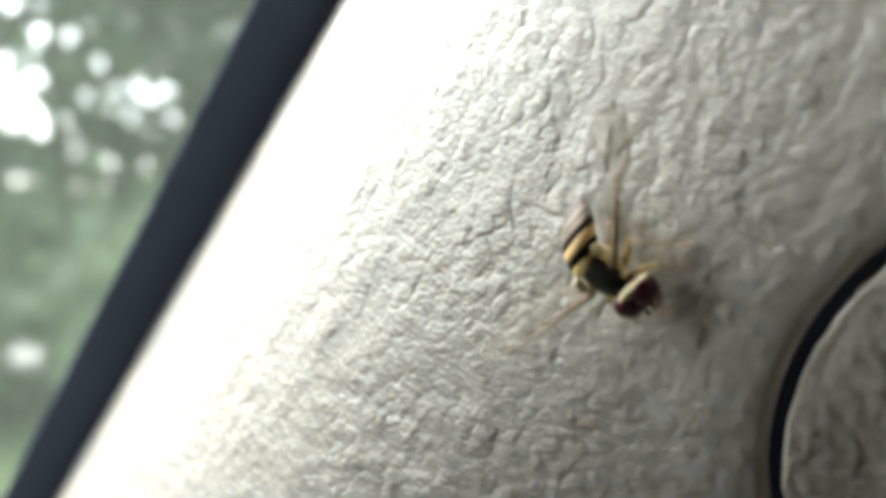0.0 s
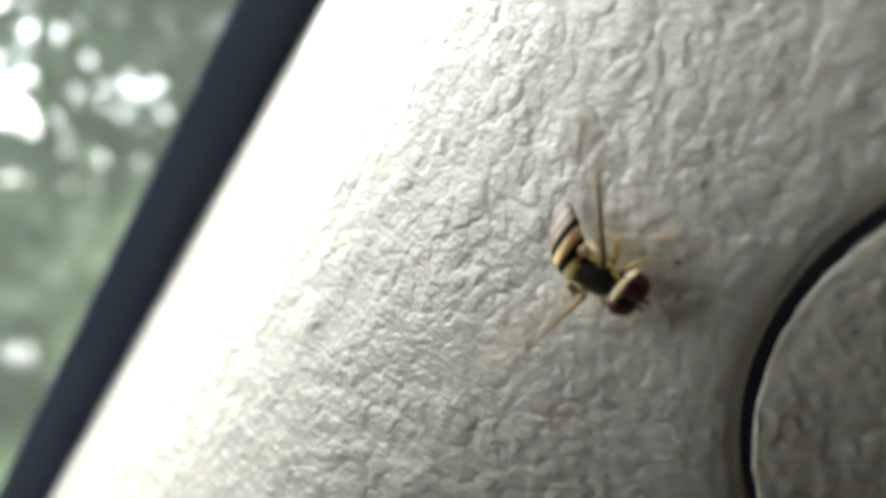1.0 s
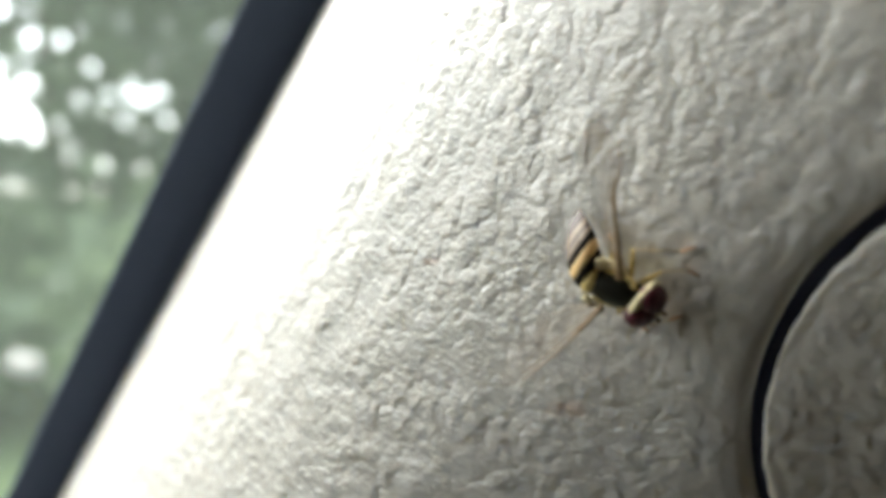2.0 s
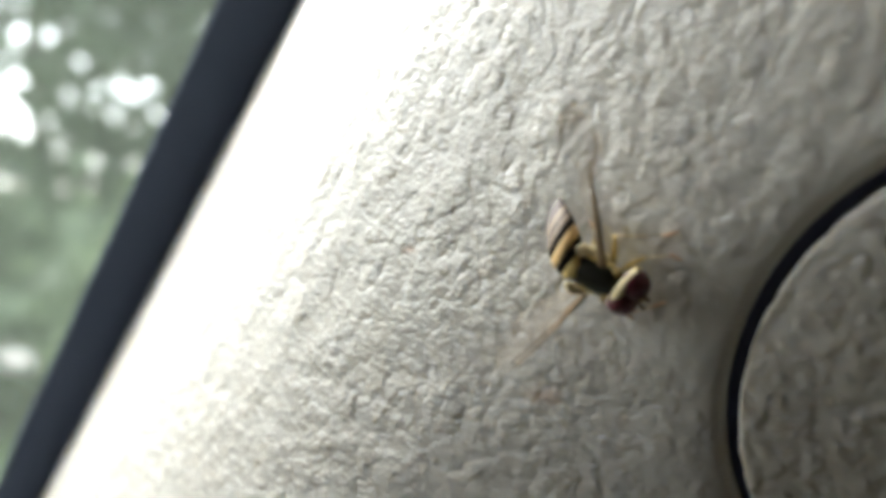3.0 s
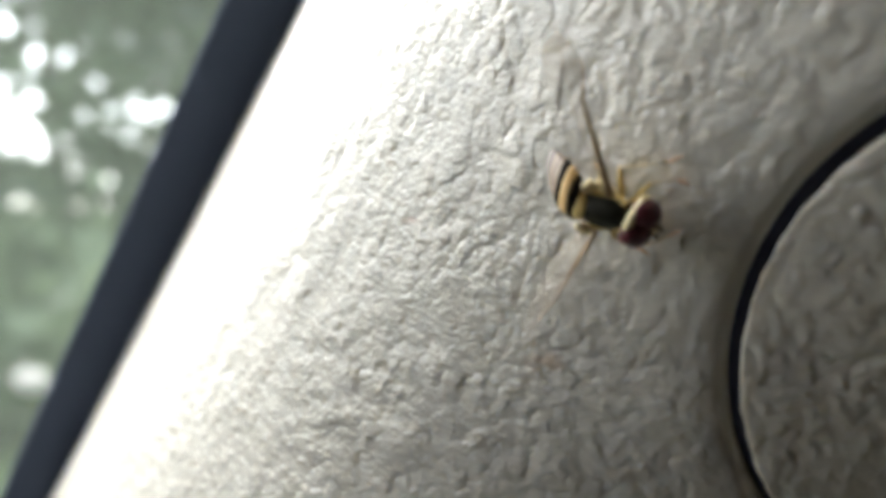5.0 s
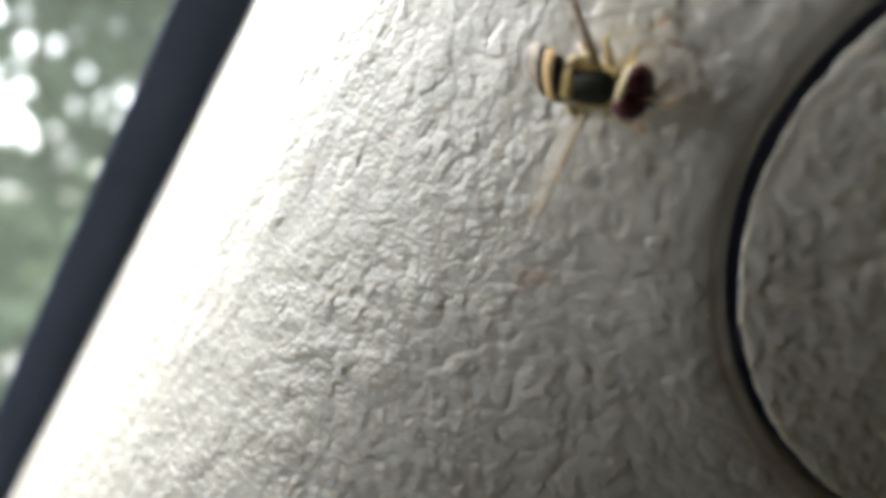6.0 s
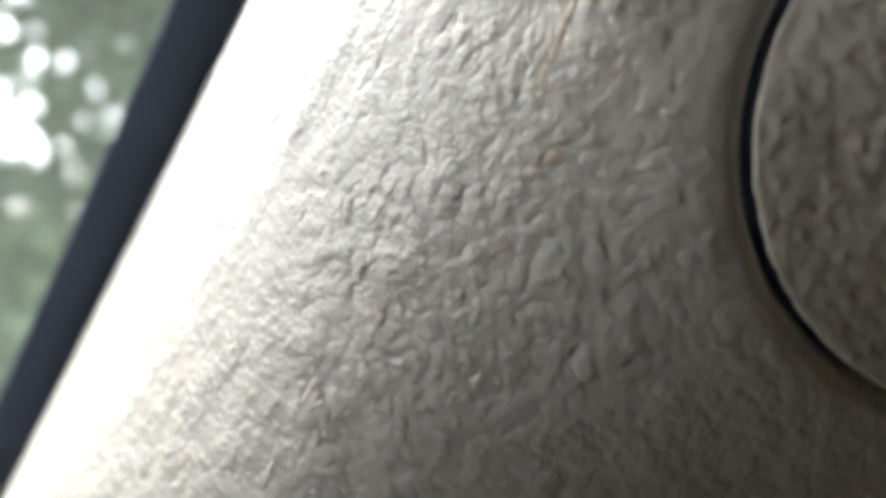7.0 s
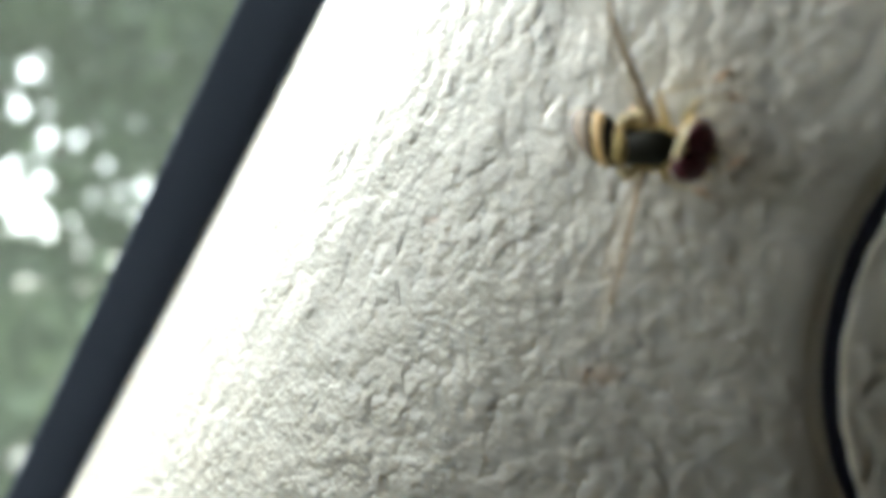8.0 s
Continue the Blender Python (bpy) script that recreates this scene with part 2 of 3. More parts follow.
def tube(bm, places, radii, sides=10):
    """A tapered tube along places in mm, closed at both ends."""
    pts = [Vector(p) / 1000 for p in places]
    rings, side = [], None
    for i, p in enumerate(pts):
        way = (pts[min(i + 1, len(pts) - 1)] - pts[max(i - 1, 0)]).normalized()
        if side is None:
            side = way.orthogonal().normalized()
        side = (side - way * side.dot(way)).normalized()
        up = way.cross(side)
        r = float(radii[i]) / 1000
        rings.append([bm.verts.new(p + r * (math.cos(a) * side + math.sin(a) * up))
                      for a in (2 * math.pi * k / sides for k in range(sides))])
    for a, b in zip(rings, rings[1:]):
        for k in range(sides):
            bm.faces.new((a[k], a[(k + 1) % sides], b[(k + 1) % sides], b[k]))
    bm.faces.new(rings[0][::-1])
    bm.faces.new(rings[-1])


def box(bm, lo, hi):
    c, s = [(a + b) / 2 for a, b in zip(lo, hi)], [b - a for a, b in zip(lo, hi)]
    bmesh.ops.create_cube(bm, size=1, matrix=Matrix.Translation(c) @ Matrix.Diagonal((*s, 1)))


# ---------------------------------------------------------------- the trim panel
SEAL_X, SEAL_Y, SEAL_RUN, SEAL_FALL = -38.0, 138.5, 0.717, -0.524   # the panel's edge, along the window seal
COVER_X, COVER_Z, COVER_R = 39.6, -13.8, 19.95                       # the round cover let into the panel


def panel_y(x, z):
    """How far ahead the panel lies, in mm: a sheet that curves away towards the window."""
    def sheet(x, z):
        base = 69.185 - 1.0209 * x + 0.0793 * z + 0.0065 * x * x - 0.0169 * x * z + 0.0036 * z * z
        return base + 0.0062 * np.minimum(x + 6, 0) ** 2
    rim = SEAL_X + SEAL_RUN * z
    bend = SEAL_Y + SEAL_FALL * z - sheet(rim, z)          # rolls back to meet the seal
    return sheet(x, z) + bend * (np.maximum(rim + 34 - x, 0) / 34) ** 2


def panel_normal(x, z):
    d = 0.05
    gx = (panel_y(x + d, z) - panel_y(x - d, z)) / (2 * d)
    gz = (panel_y(x, z + d) - panel_y(x, z - d)) / (2 * d)
    n = np.stack([gx, -np.ones_like(gx), gz], -1)
    return n / np.linalg.norm(n, axis=-1, keepdims=True)


def field(seed, wide, high, step, wave, spread=0.45, stretch=1.0, lean=0.0):
    """A smooth random sheet whose swells are about wave mm long, drawn out along a direction."""
    rng = np.random.RandomState(seed)
    h, w = int(high / step), int(wide / step)
    fy, fx = np.fft.fftfreq(h, step)[:, None], np.fft.rfftfreq(w, step)[None, :]
    ca, sa = math.cos(lean), math.sin(lean)
    k = np.sqrt(((fx * ca + fy * sa) * stretch) ** 2 + (-fx * sa + fy * ca) ** 2) + 1e-9
    band = np.exp(-(np.log(k * wave) / spread) ** 2 / 2)
    f = np.fft.irfft2(np.fft.rfft2(rng.standard_normal((h, w))) * band, (h, w))
    return f / f.std()


def sample(sheet, step, u, v):
    """Bilinear reading of a sheet that repeats at its edges."""
    h, w = sheet.shape
    u, v = u / step, v / step
    i, j = np.floor(v).astype(int), np.floor(u).astype(int)
    fu, fv = u - j, v - i
    i0, i1, j0, j1 = i % h, (i + 1) % h, j % w, (j + 1) % w
    return ((sheet[i0, j0] * (1 - fu) + sheet[i0, j1] * fu) * (1 - fv)
            + (sheet[i1, j0] * (1 - fu) + sheet[i1, j1] * fu) * fv)


def cells(seed, u, v, size):
    """Nearest and second nearest distance to scattered points, and a number for the nearest, all in cell sizes."""
    rng = np.random.RandomState(seed)
    jit = rng.uniform(0.06, 0.94, (256, 256, 2))
    tone = rng.uniform(0, 1, (256, 256))
    u, v = u / size, v / size
    iu, iv = np.floor(u).astype(int), np.floor(v).astype(int)
    f1, f2, h = np.full(u.shape, 9.0), np.full(u.shape, 9.0), np.zeros(u.shape)
    for du in (-1, 0, 1):
        for dv in (-1, 0, 1):
            a, c = (iu + du) % 256, (iv + dv) % 256
            d = np.hypot(iu + du + jit[a, c, 0] - u, iv + dv + jit[a, c, 1] - v)
            near = d < f1
            f2 = np.where(near, f1, np.minimum(f2, d))
            h = np.where(near, tone[a, c], h)
            f1 = np.where(near, d, f1)
    return f1, f2, h


def grain(seed, u, v, size, stretch, lean, folds=1.0, puffs=1.0):
    """Height in mm of a pressed leather grain at places u, v: round pebbles gathered into islands by meandering valleys, long folds, fine tooth."""
    def swell(k, wave, spread=0.45, s=1.0, step=0.2, span=80):
        return lambda a, b: sample(field(seed + k, span, span, step, wave, spread, s, lean), step, a, b)
    w1, w2, w3 = swell(1, 2.2)(u, v), swell(2, 2.2)(u, v), swell(4, 9.0)(u, v)
    uu, vv = u + 0.11 * w1, v + 0.11 * w2
    def valleys(f, wide):
        """Flat-topped swells parted by narrow valleys where f changes sign."""
        return 1 - np.exp(-np.sqrt(f * f + 0.003) / wide)
    island = valleys(swell(5, 6.2 * size, 0.38, stretch)(uu, vv), 0.45)
    lobe = valleys(swell(6, 2.9 * size, 0.36, 1.0 + 0.4 * (stretch - 1))(uu, vv), 0.45)
    f1, _, tone = cells(seed + 5, uu + 40, vv + 90, size * 1.2)
    g1, _, tint = cells(seed + 6, u + 17, v + 51, size * 0.52)
    pebble = np.sqrt(np.maximum(1 - (f1 / 0.86) ** 2, 0.14))
    bead = np.maximum(1 - (g1 / 0.8) ** 2, 0)
    tooth = swell(3, 0.5, 0.5, 1.0, 0.07, 56)(u, v)
    fold = swell(7, 7.0, 0.5, 2.4)(u, v)
    crease = np.exp(-(fold / 0.10) ** 2)
    return (0.066 * puffs * island + 0.030 * lobe + 0.118 * pebble * (0.5 + 0.7 * tone) + 0.024 * bead * (0.5 + 0.6 * tint) + 0.004 * tooth
            + 0.02 * w3 + folds * (0.034 * fold - 0.012 * crease))


COVER_AT = np.array([COVER_X, panel_y(COVER_X, COVER_Z), COVER_Z])


def build_panel():
    rows, cols = 890, 1130
    zs = np.concatenate([np.linspace(-66, -40, 110, endpoint=False), np.linspace(-40, 28, 690, endpoint=False), np.linspace(28, 46, 90)])   # closer rows over the middle
    x, run = np.empty((rows, cols)), np.empty((rows, cols))
    for i, z in enumerate(zs):
        fine = np.linspace(SEAL_X + SEAL_RUN * z, 66, 900)
        arc = np.concatenate([[0], np.cumsum(np.hypot(np.diff(fine), np.diff(panel_y(fine, z))))])
        arc -= np.interp(0, fine, arc)
        # closer columns over the middle, where the panel faces the cabin
        warp = np.linspace(0, 1, cols)
        warp = 0.80 * warp + 0.20 * (warp + 0.16 * np.sin(2 * math.pi * (warp - 0.12)))
        run[i] = arc[0] + (arc[-1] - arc[0]) * (warp - warp[0]) / (warp[-1] - warp[0])
        x[i] = np.interp(run[i], arc, fine)
    z = np.repeat(zs[:, None], cols, 1)
    base = np.stack([x, panel_y(x, z), z], -1)
    n = panel_normal(x, z)
    r = np.linalg.norm(base - COVER_AT, axis=-1)
    tight = np.clip(3 - run, 0, 40)                              # the grain is finer towards the window
    u, v = run - 0.010 * tight ** 2 + 150, z * (1 + 0.009 * tight) + 70
    folds = 0.5 + 0.6 * np.clip((5 - x) / 14, 0, 1)
    low = np.clip((-4 - z) / 9, 0, 1) * np.clip((run + 24) / 14, 0, 1)       # lower down the wrinkles run level
    low = low * low * (3 - 2 * low)
    lift = (1 - low) * grain(11, u, v, 0.92, 1.7, 0.75, folds) + low * (1 + 0.25 * np.clip((x - 6) / 8, 0, 1)) * grain(61, 0.92 * u, 1.1 * v, 0.90, 1.6, 0.10, folds)
    lift *= 1.0 - 0.16 * np.clip((x - 8) / 12, 0, 1)             # the grain is shallower towards the cover
    calm = np.clip((r - 20.9) / 1.6, 0, 1)                       # the grain dies out at the gap's lip
    sag = np.clip((23.6 - r) / 3.0, 0, 1)                        # the panel sinks towards the gap and rolls over into it
    roll = np.clip((21.85 - r) / 1.1, 0, 0.99)
    lift = lift * (0.35 + 0.65 * calm) - 0.30 * sag ** 2 - 1.1 * (1 - np.sqrt(1 - roll ** 2)) - 9.0 * np.clip((20.9 - r) / 0.3, 0, 1)
    xyz = base + n * lift[..., None]
    keep = (r > 20.6)[:-1, :-1]
    ob = grid_mesh("trim_panel", xyz, VINYL, keep)
    tagged(ob, "pale grey grained vinyl trim panel curving towards the window", "trim panel")
    # returned edges give the sheet its thickness
    for name, line, out in (("panel_edge", xyz[:, 0], (0.6, 4.0, 0)), ("panel_edge", xyz[0], (0, 3.0, 0)), ("panel_edge", xyz[-1], (0, 3.0, 0)), ("panel_edge", xyz[:, -1], (0, 3.0, 0))):
        strip = np.stack([line, line + np.array(out)], 0)
        e = grid_mesh(name, strip, VINYL)
        e.parent = ob
    return ob


def build_cover():
    """The round cover: a disc of the same vinyl with a rolled rim, standing in a dark gap."""
    base_n = panel_normal(np.array(COVER_X), np.array(COVER_Z))
    e1 = np.array([1.0, (panel_y(COVER_X + .1, COVER_Z) - panel_y(COVER_X - .1, COVER_Z)) / .2, 0])
    e1 /= np.linalg.norm(e1)
    e2 = np.cross(base_n, e1)
    rad = np.concatenate([np.linspace(0.05, 18.0, 110), np.linspace(18.15, 19.55, 14), np.linspace(19.6, COVER_R - 0.02, 12), np.full(6, COVER_R)])
    drop = np.concatenate([np.zeros(110), np.linspace(0, 0.0, 14), 0.05 * np.linspace(0, 1, 12) ** 3, np.linspace(0.06, 4.0, 6)])
    ang = np.linspace(0, 2 * math.pi, 561)
    rr, aa = np.meshgrid(rad, ang, indexing="ij")
    rr = rr + 0.05 * np.clip((rr - 18.5) / 1.4, 0, 1) * (np.sin(37 * aa) * np.sin(11 * aa + 1) + 0.7 * np.sin(83 * aa + 2) * np.sin(29 * aa))
    u, v = rr * np.cos(aa), rr * np.sin(aa)
    # follow the panel's own curve under each place
    x, z = COVER_X + u * e1[0] + v * e2[0], COVER_Z + u * e1[2] + v * e2[2]
    for _ in range(4):
        at = np.stack([x, panel_y(x, z), z], -1)
        d = np.linalg.norm(at - COVER_AT, axis=-1)
        k = rr / np.maximum(d, 1e-6)
        x, z = COVER_X + (x - COVER_X) * k, COVER_Z + (z - COVER_Z) * k
    at = np.stack([x, panel_y(x, z), z], -1)
    n = panel_normal(x, z)
    wrinkle = field(47, 64, 64, 0.1, 3.0, 0.4, 4.0, 0.12)
    lift = 1.45 * grain(31, u + 32, v + 32, 0.62, 1.5, 0.06, 0.10, 0.2)
    lift = lift - 0.12 * np.exp(-(sample(wrinkle, 0.1, u + 32, v + 32) / 0.24) ** 2) * np.exp(-((v - 2.0) / 5.0) ** 2)
    fade = np.clip((COVER_R + 0.15 - rr) / 0.3, 0.0, 1.0)
    ragged = sample(field(53, 64, 64, 0.1, 1.2), 0.1, u + 32, v + 32)
    lift = lift * fade - drop[:, None] + 0.14 * ragged * (1 - fade) - 0.05
    ob = grid_mesh("round_cover", at + n * lift[..., None], VINYL_DISC)
    tagged(ob, "round grey grained vinyl cover set in a dark gap", "cover")
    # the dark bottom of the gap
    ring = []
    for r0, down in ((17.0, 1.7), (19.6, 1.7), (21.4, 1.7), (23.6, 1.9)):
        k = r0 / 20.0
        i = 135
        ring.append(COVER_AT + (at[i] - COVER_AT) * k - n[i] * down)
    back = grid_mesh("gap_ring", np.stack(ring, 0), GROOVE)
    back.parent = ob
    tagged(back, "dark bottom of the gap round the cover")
    return ob


def build_seal():
    """The black rubber seal along the window: a flattened bead with a lip on the panel's edge."""
    way = Vector((SEAL_RUN, SEAL_FALL, 1.0)).normalized()
    a = Vector((-1.0, 0.12, 0.0))
    a = (a - way * a.dot(way)).normalized()       # across, away from the panel
    b = way.cross(a)
    b = b if b.y < 0 else -b                      # towards the cabin
    profile = [(-0.3, -1.6), (-1.5, 0.35), (-1.3, 0.8), (-0.7, 1.15), (0.4, 1.45), (1.7, 1.66), (3.0, 1.8), (4.5, 1.88), (6.0, 1.88), (7.5, 1.8), (8.8, 1.68), (9.5, 1.55), (9.8, 1.4), (9.7, 1.1), (8.2, -2.6), (6.0, -3.2), (1.5, -3.0)]
    ob = tagged(new("window_seal"), "matt blue-black rubber window seal along the panel's edge", "window seal")
    for name, ring in (("bead", profile), ("lip", [(-1.6, 0.2), (-1.35, 0.9), (-0.8, 1.3), (0.0, 1.52), (0.6, 1.55), (0.8, 1.3), (0.5, 0.6)])):
        bm = bmesh.new()
        rings = []
        for k in range(61):
            z = -100 + 165 * k / 60
            c = Vector((SEAL_X + SEAL_RUN * z, SEAL_Y + SEAL_FALL * z, z))
            w = 0.92 + 0.0022 * (z + 10)
            rings.append([bm.verts.new((c + a * p * w + b * q) / 1000) for p, q in ring])
        m = len(ring)
        for r0, r1 in zip(rings, rings[1:]):
            for k in range(m):
                bm.faces.new((r0[k], r0[(k + 1) % m], r1[(k + 1) % m], r1[k]))
        bm.faces.new(rings[0][::-1])
        bm.faces.new(rings[-1])
        bmesh.ops.recalc_face_normals(bm, faces=bm.faces)
        part(name, bm, RUBBER, ob)
    # the window behind the seal; its pale veil imitates glare over the trees
    bm = bmesh.new()
    pane = []
    for z, p in ((-330, 4), (330, 4), (330, 420), (-330, 420)):
        c = Vector((SEAL_X + SEAL_RUN * z, SEAL_Y + SEAL_FALL * z, z))
        pane.append((c + a * p - b * 2.4) / 1000)
    front = [bm.verts.new(q) for q in pane]
    back = [bm.verts.new(q - b * 0.004) for q in pane]
    bm.faces.new(front)
    bm.faces.new(back[::-1])
    for k in range(4):
        bm.faces.new((front[k], back[k], back[(k + 1) % 4], front[(k + 1) % 4]))
    bmesh.ops.recalc_face_normals(bm, faces=bm.faces)
    glass = part("window_1", bm, GLASS, smooth=False)
    glass.visible_shadow = False
    tagged(glass, "clear car window glass with glare put in as a pale veil", "window", kind="structure")
    return ob


def build_cabin():
    """Plain unseen walls, added to close the car's inside and shape its light; the side towards the trees is open."""
    def wall(name, lo, hi, mat, label):
        bm = bmesh.new()
        box(bm, lo, hi)
        tagged(part(name, bm, mat, smooth=False), label, "wall", kind="structure")
    wall("ceiling", (-0.50, -0.95, 0.36), (0.66, 0.10, 0.40), LINER, "unseen brown headliner added above the cabin")
    wall("floor", (-0.50, -0.95, -0.70), (0.66, 0.22, -0.66), CARPET, "unseen dark floor added to close the cabin")
    wall("wall_rear", (-0.50, -1.0, -0.70), (0.66, -0.95, 0.40), LINER, "unseen brown rear wall added to close the cabin")
    wall("wall_inner", (0.66, -1.0, -0.70), (0.70, 0.22, 0.40), LINER, "unseen brown inner wall added to bounce warm light")
    wall("wall_pillar", (-0.54, -1.0, -0.07), (-0.50, -0.06, 0.40), LINER, "unseen brown pillar added beside the open side")
    # reaches far forward, unseen, to hold back light from below
    wall("wall_door", (-0.54, -1.0, -0.70), (-0.50, 0.60, -0.07), LINER, "unseen brown wall added to block light below the open side")
    wall("wall_front", (0.075, 0.18, -0.66), (0.66, 0.22, 0.36), LINER, "unseen brown wall added ahead of the panel")


# ---------------------------------------------------------------- outside
chance = random.Random(5)
SMALL_GAPS = [(chance.uniform(-0.54, -0.24), chance.uniform(0.02, 0.35), chance.uniform(0.002, 0.0065)) for _ in range(220)]
SMALL_GAPS += [(chance.gauss(-0.455, 0.045), chance.gauss(0.17, 0.055), chance.uniform(0.004, 0.010)) for _ in range(60)]
SMALL_GAPS += [(chance.gauss(-0.335, 0.030), chance.gauss(0.17, 0.035), chance.uniform(0.003, 0.008)) for _ in range(28)]
GAPS = [(-0.475, 0.160, 0.036), (-0.445, 0.135, 0.022), (-0.505, 0.190, 0.040), (-0.448, 0.245, 0.015), (-0.418, 0.242, 0.010),
        (-0.345, 0.182, 0.013), (-0.352, 0.150, 0.012), (-0.325, 0.165, 0.010), (-0.333, 0.094, 0.011), (-0.378, 0.070, 0.009),
        (-0.470, -0.125, 0.040), (-0.466, -0.158, 0.034), (-0.448, -0.176, 0.020), (-0.486, 0.275, 0.014), (-0.475, 0.325, 0.018), (-0.318, 0.330, 0.011),
        (-0.312, 0.178, 0.015), (-0.334, 0.172, 0.012), (-0.340, 0.203, 0.008), (-0.318, 0.207, 0.009), (-0.305, 0.150, 0.009), *SMALL_GAPS, (-0.300, 0.255, 0.010), (-0.245, 0.245, 0.011), (-0.470, 0.080, 0.008), (-0.362, 0.285, 0.007)]


def tree(x, y, height, spread, leaves, seed, low=0.0, shrub=False):
    """A tree or shrub: tapered trunk, limbs and a crown of many small leaves with gaps of sky."""
    rng = np.random.RandomState(seed)
    if shrub:
        root = tagged(new("shrub"), "low light green leafy shrub before the trees", "shrub", "shrubs outside the window")
    else:
        root = tagged(new("tree"), "leafy green tree in full leaf outside the car", "tree", "trees outside the window")
    stout = min(height / 7, 1)
    root.location = (x, y, GROUND)
    bm = bmesh.new()
    trunk = [(rng.uniform(-60, 60) * k, rng.uniform(-60, 60) * k, height * 1000 * 0.8 * k) for k in np.linspace(0, 1, 9)]
    tube(bm, trunk, [stout * (95 * (1 - 0.85 * k) + 10) for k in np.linspace(0, 1, 9)], 12)
    part("trunk", bm, BARK, root)
    tips = []
    for i in range(16):
        a, k = rng.uniform(0, 6.28), rng.uniform(0.25, 0.95)
        start = np.array([trunk[int(k * 8)][0], trunk[int(k * 8)][1], height * 800 * k])
        reach = spread * 1000 * rng.uniform(0.55, 1.0) * (1 - 0.5 * k)
        end = start + np.array([math.cos(a) * reach, math.sin(a) * reach, reach * rng.uniform(0.1, 0.7)])
        mid = (start + end) / 2 + rng.uniform(-150, 150, 3)
        bm = bmesh.new()
        tube(bm, [start, mid, end], [stout * 60 * (1.1 - k), stout * (35 * (1.1 - k) + 4), 6 * stout], 7)
        part("limb", bm, BARK, root)
        tips += [mid, end]
    n = leaves
    clump = rng.randint(0, 150, n)
    dirs = rng.standard_normal((150, 3))
    dirs /= np.linalg.norm(dirs, axis=1, keepdims=True)
    centre = dirs * (rng.uniform(0.25, 1.0, (150, 1)) ** 0.45) * np.array([spread, spread, height * 0.42])
    centre[:, 2] += height * (low + 0.40)
    at = centre[clump] + rng.standard_normal((n, 3)) * (0.18 if shrub else 0.30)
    world_at = at + np.array([x, y, GROUND])
    keep = world_at[:, 2] > GROUND + 0.15
    for gx, gz, gr in GAPS:
        keep &= np.hypot(world_at[:, 0] / world_at[:, 1] - gx, world_at[:, 2] / world_at[:, 1] - gz) > gr * rng.uniform(0.5, 1.2, n)
    at = at[keep]
    n = len(at)
    size = rng.uniform(0.06, 0.12, n)[:, None]
    u = rng.standard_normal((n, 3))
    u /= np.linalg.norm(u, axis=1, keepdims=True)
    w = np.cross(u, rng.standard_normal((n, 3)))
    w /= np.linalg.norm(w, axis=1, keepdims=True)
    nn = np.cross(u, w)
    tip, tail = at + u * size, at - u * size
    s1 = at + w * size * 0.55 + nn * size * 0.18
    s2 = at - w * size * 0.55 + nn * size * 0.18
    verts = np.stack([tail, s1, tip, s2], 1).reshape(-1, 3)
    k = np.arange(n)[:, None] * 4
    tris = np.concatenate([k + np.array([0, 1, 2]), k + np.array([0, 2, 3])], 1).reshape(-1, 3)
    me = bpy.data.meshes.new("crown")
    me.vertices.add(len(verts))
    me.vertices.foreach_set("co", verts.reshape(-1).astype(np.float32))
    me.loops.add(tris.size)
    me.loops.foreach_set("vertex_index", tris.reshape(-1).astype(np.int32))
    me.polygons.add(len(tris))
    me.polygons.foreach_set("loop_start", np.arange(0, tris.size, 3, dtype=np.int32))
    me.update(calc_edges=True)
    me.materials.append(YOUNG_LEAF if shrub else LEAF)
    crown = new("crown", me)
    crown.parent = root
    tagged(crown, "crown of many small green leaves")
    return root


GROUND = -1.25


def build_outside():
    bm = bmesh.new()
    bmesh.ops.create_grid(bm, x_segments=4, y_segments=4, size=1500, matrix=Matrix.Translation((0, 0, GROUND)))
    tagged(part("ground", bm, GRASS), "green grass reaching the horizon", "ground", kind="structure")
    # pale slab, added so a low gap in the leaves looks bright
    bm = bmesh.new()
    box(bm, (-40.0, 9.2, GROUND), (30.0, 14.5, GROUND + 0.05))
    tagged(part("road", bm, PALE_SLAB, smooth=False), "pale slab added for a low bright spot between the trees", "road", kind="structure")
    tree(-3.3, 6.6, 2.0, 0.95, 6000, 21, shrub=True)
    tree(-1.9, 6.3, 1.8, 0.85, 5000, 22, shrub=True)
    tree(-5.9, 8.6, 7.4, 1.9, 12000, 3)
    tree(-3.5, 8.0, 7.0, 1.8, 13000, 4)
    tree(-1.5, 8.4, 7.2, 1.7, 10000, 12)
    tree(-6.9, 15.6, 12.5, 2.6, 10000, 5)
    tree(-3.9, 16.6, 13.2, 2.8, 10000, 6)
    tree(-1.0, 16.0, 12.0, 2.4, 10000, 7)
    tree(-10.2, 17.0, 12.5, 2.8, 10000, 8)
    tree(-8.9, 20.5, 7.5, 3.0, 9000, 9)
    tree(-5.6, 21.0, 7.0, 3.0, 9000, 10)
    tree(-2.6, 20.5, 7.5, 2.8, 8000, 11)


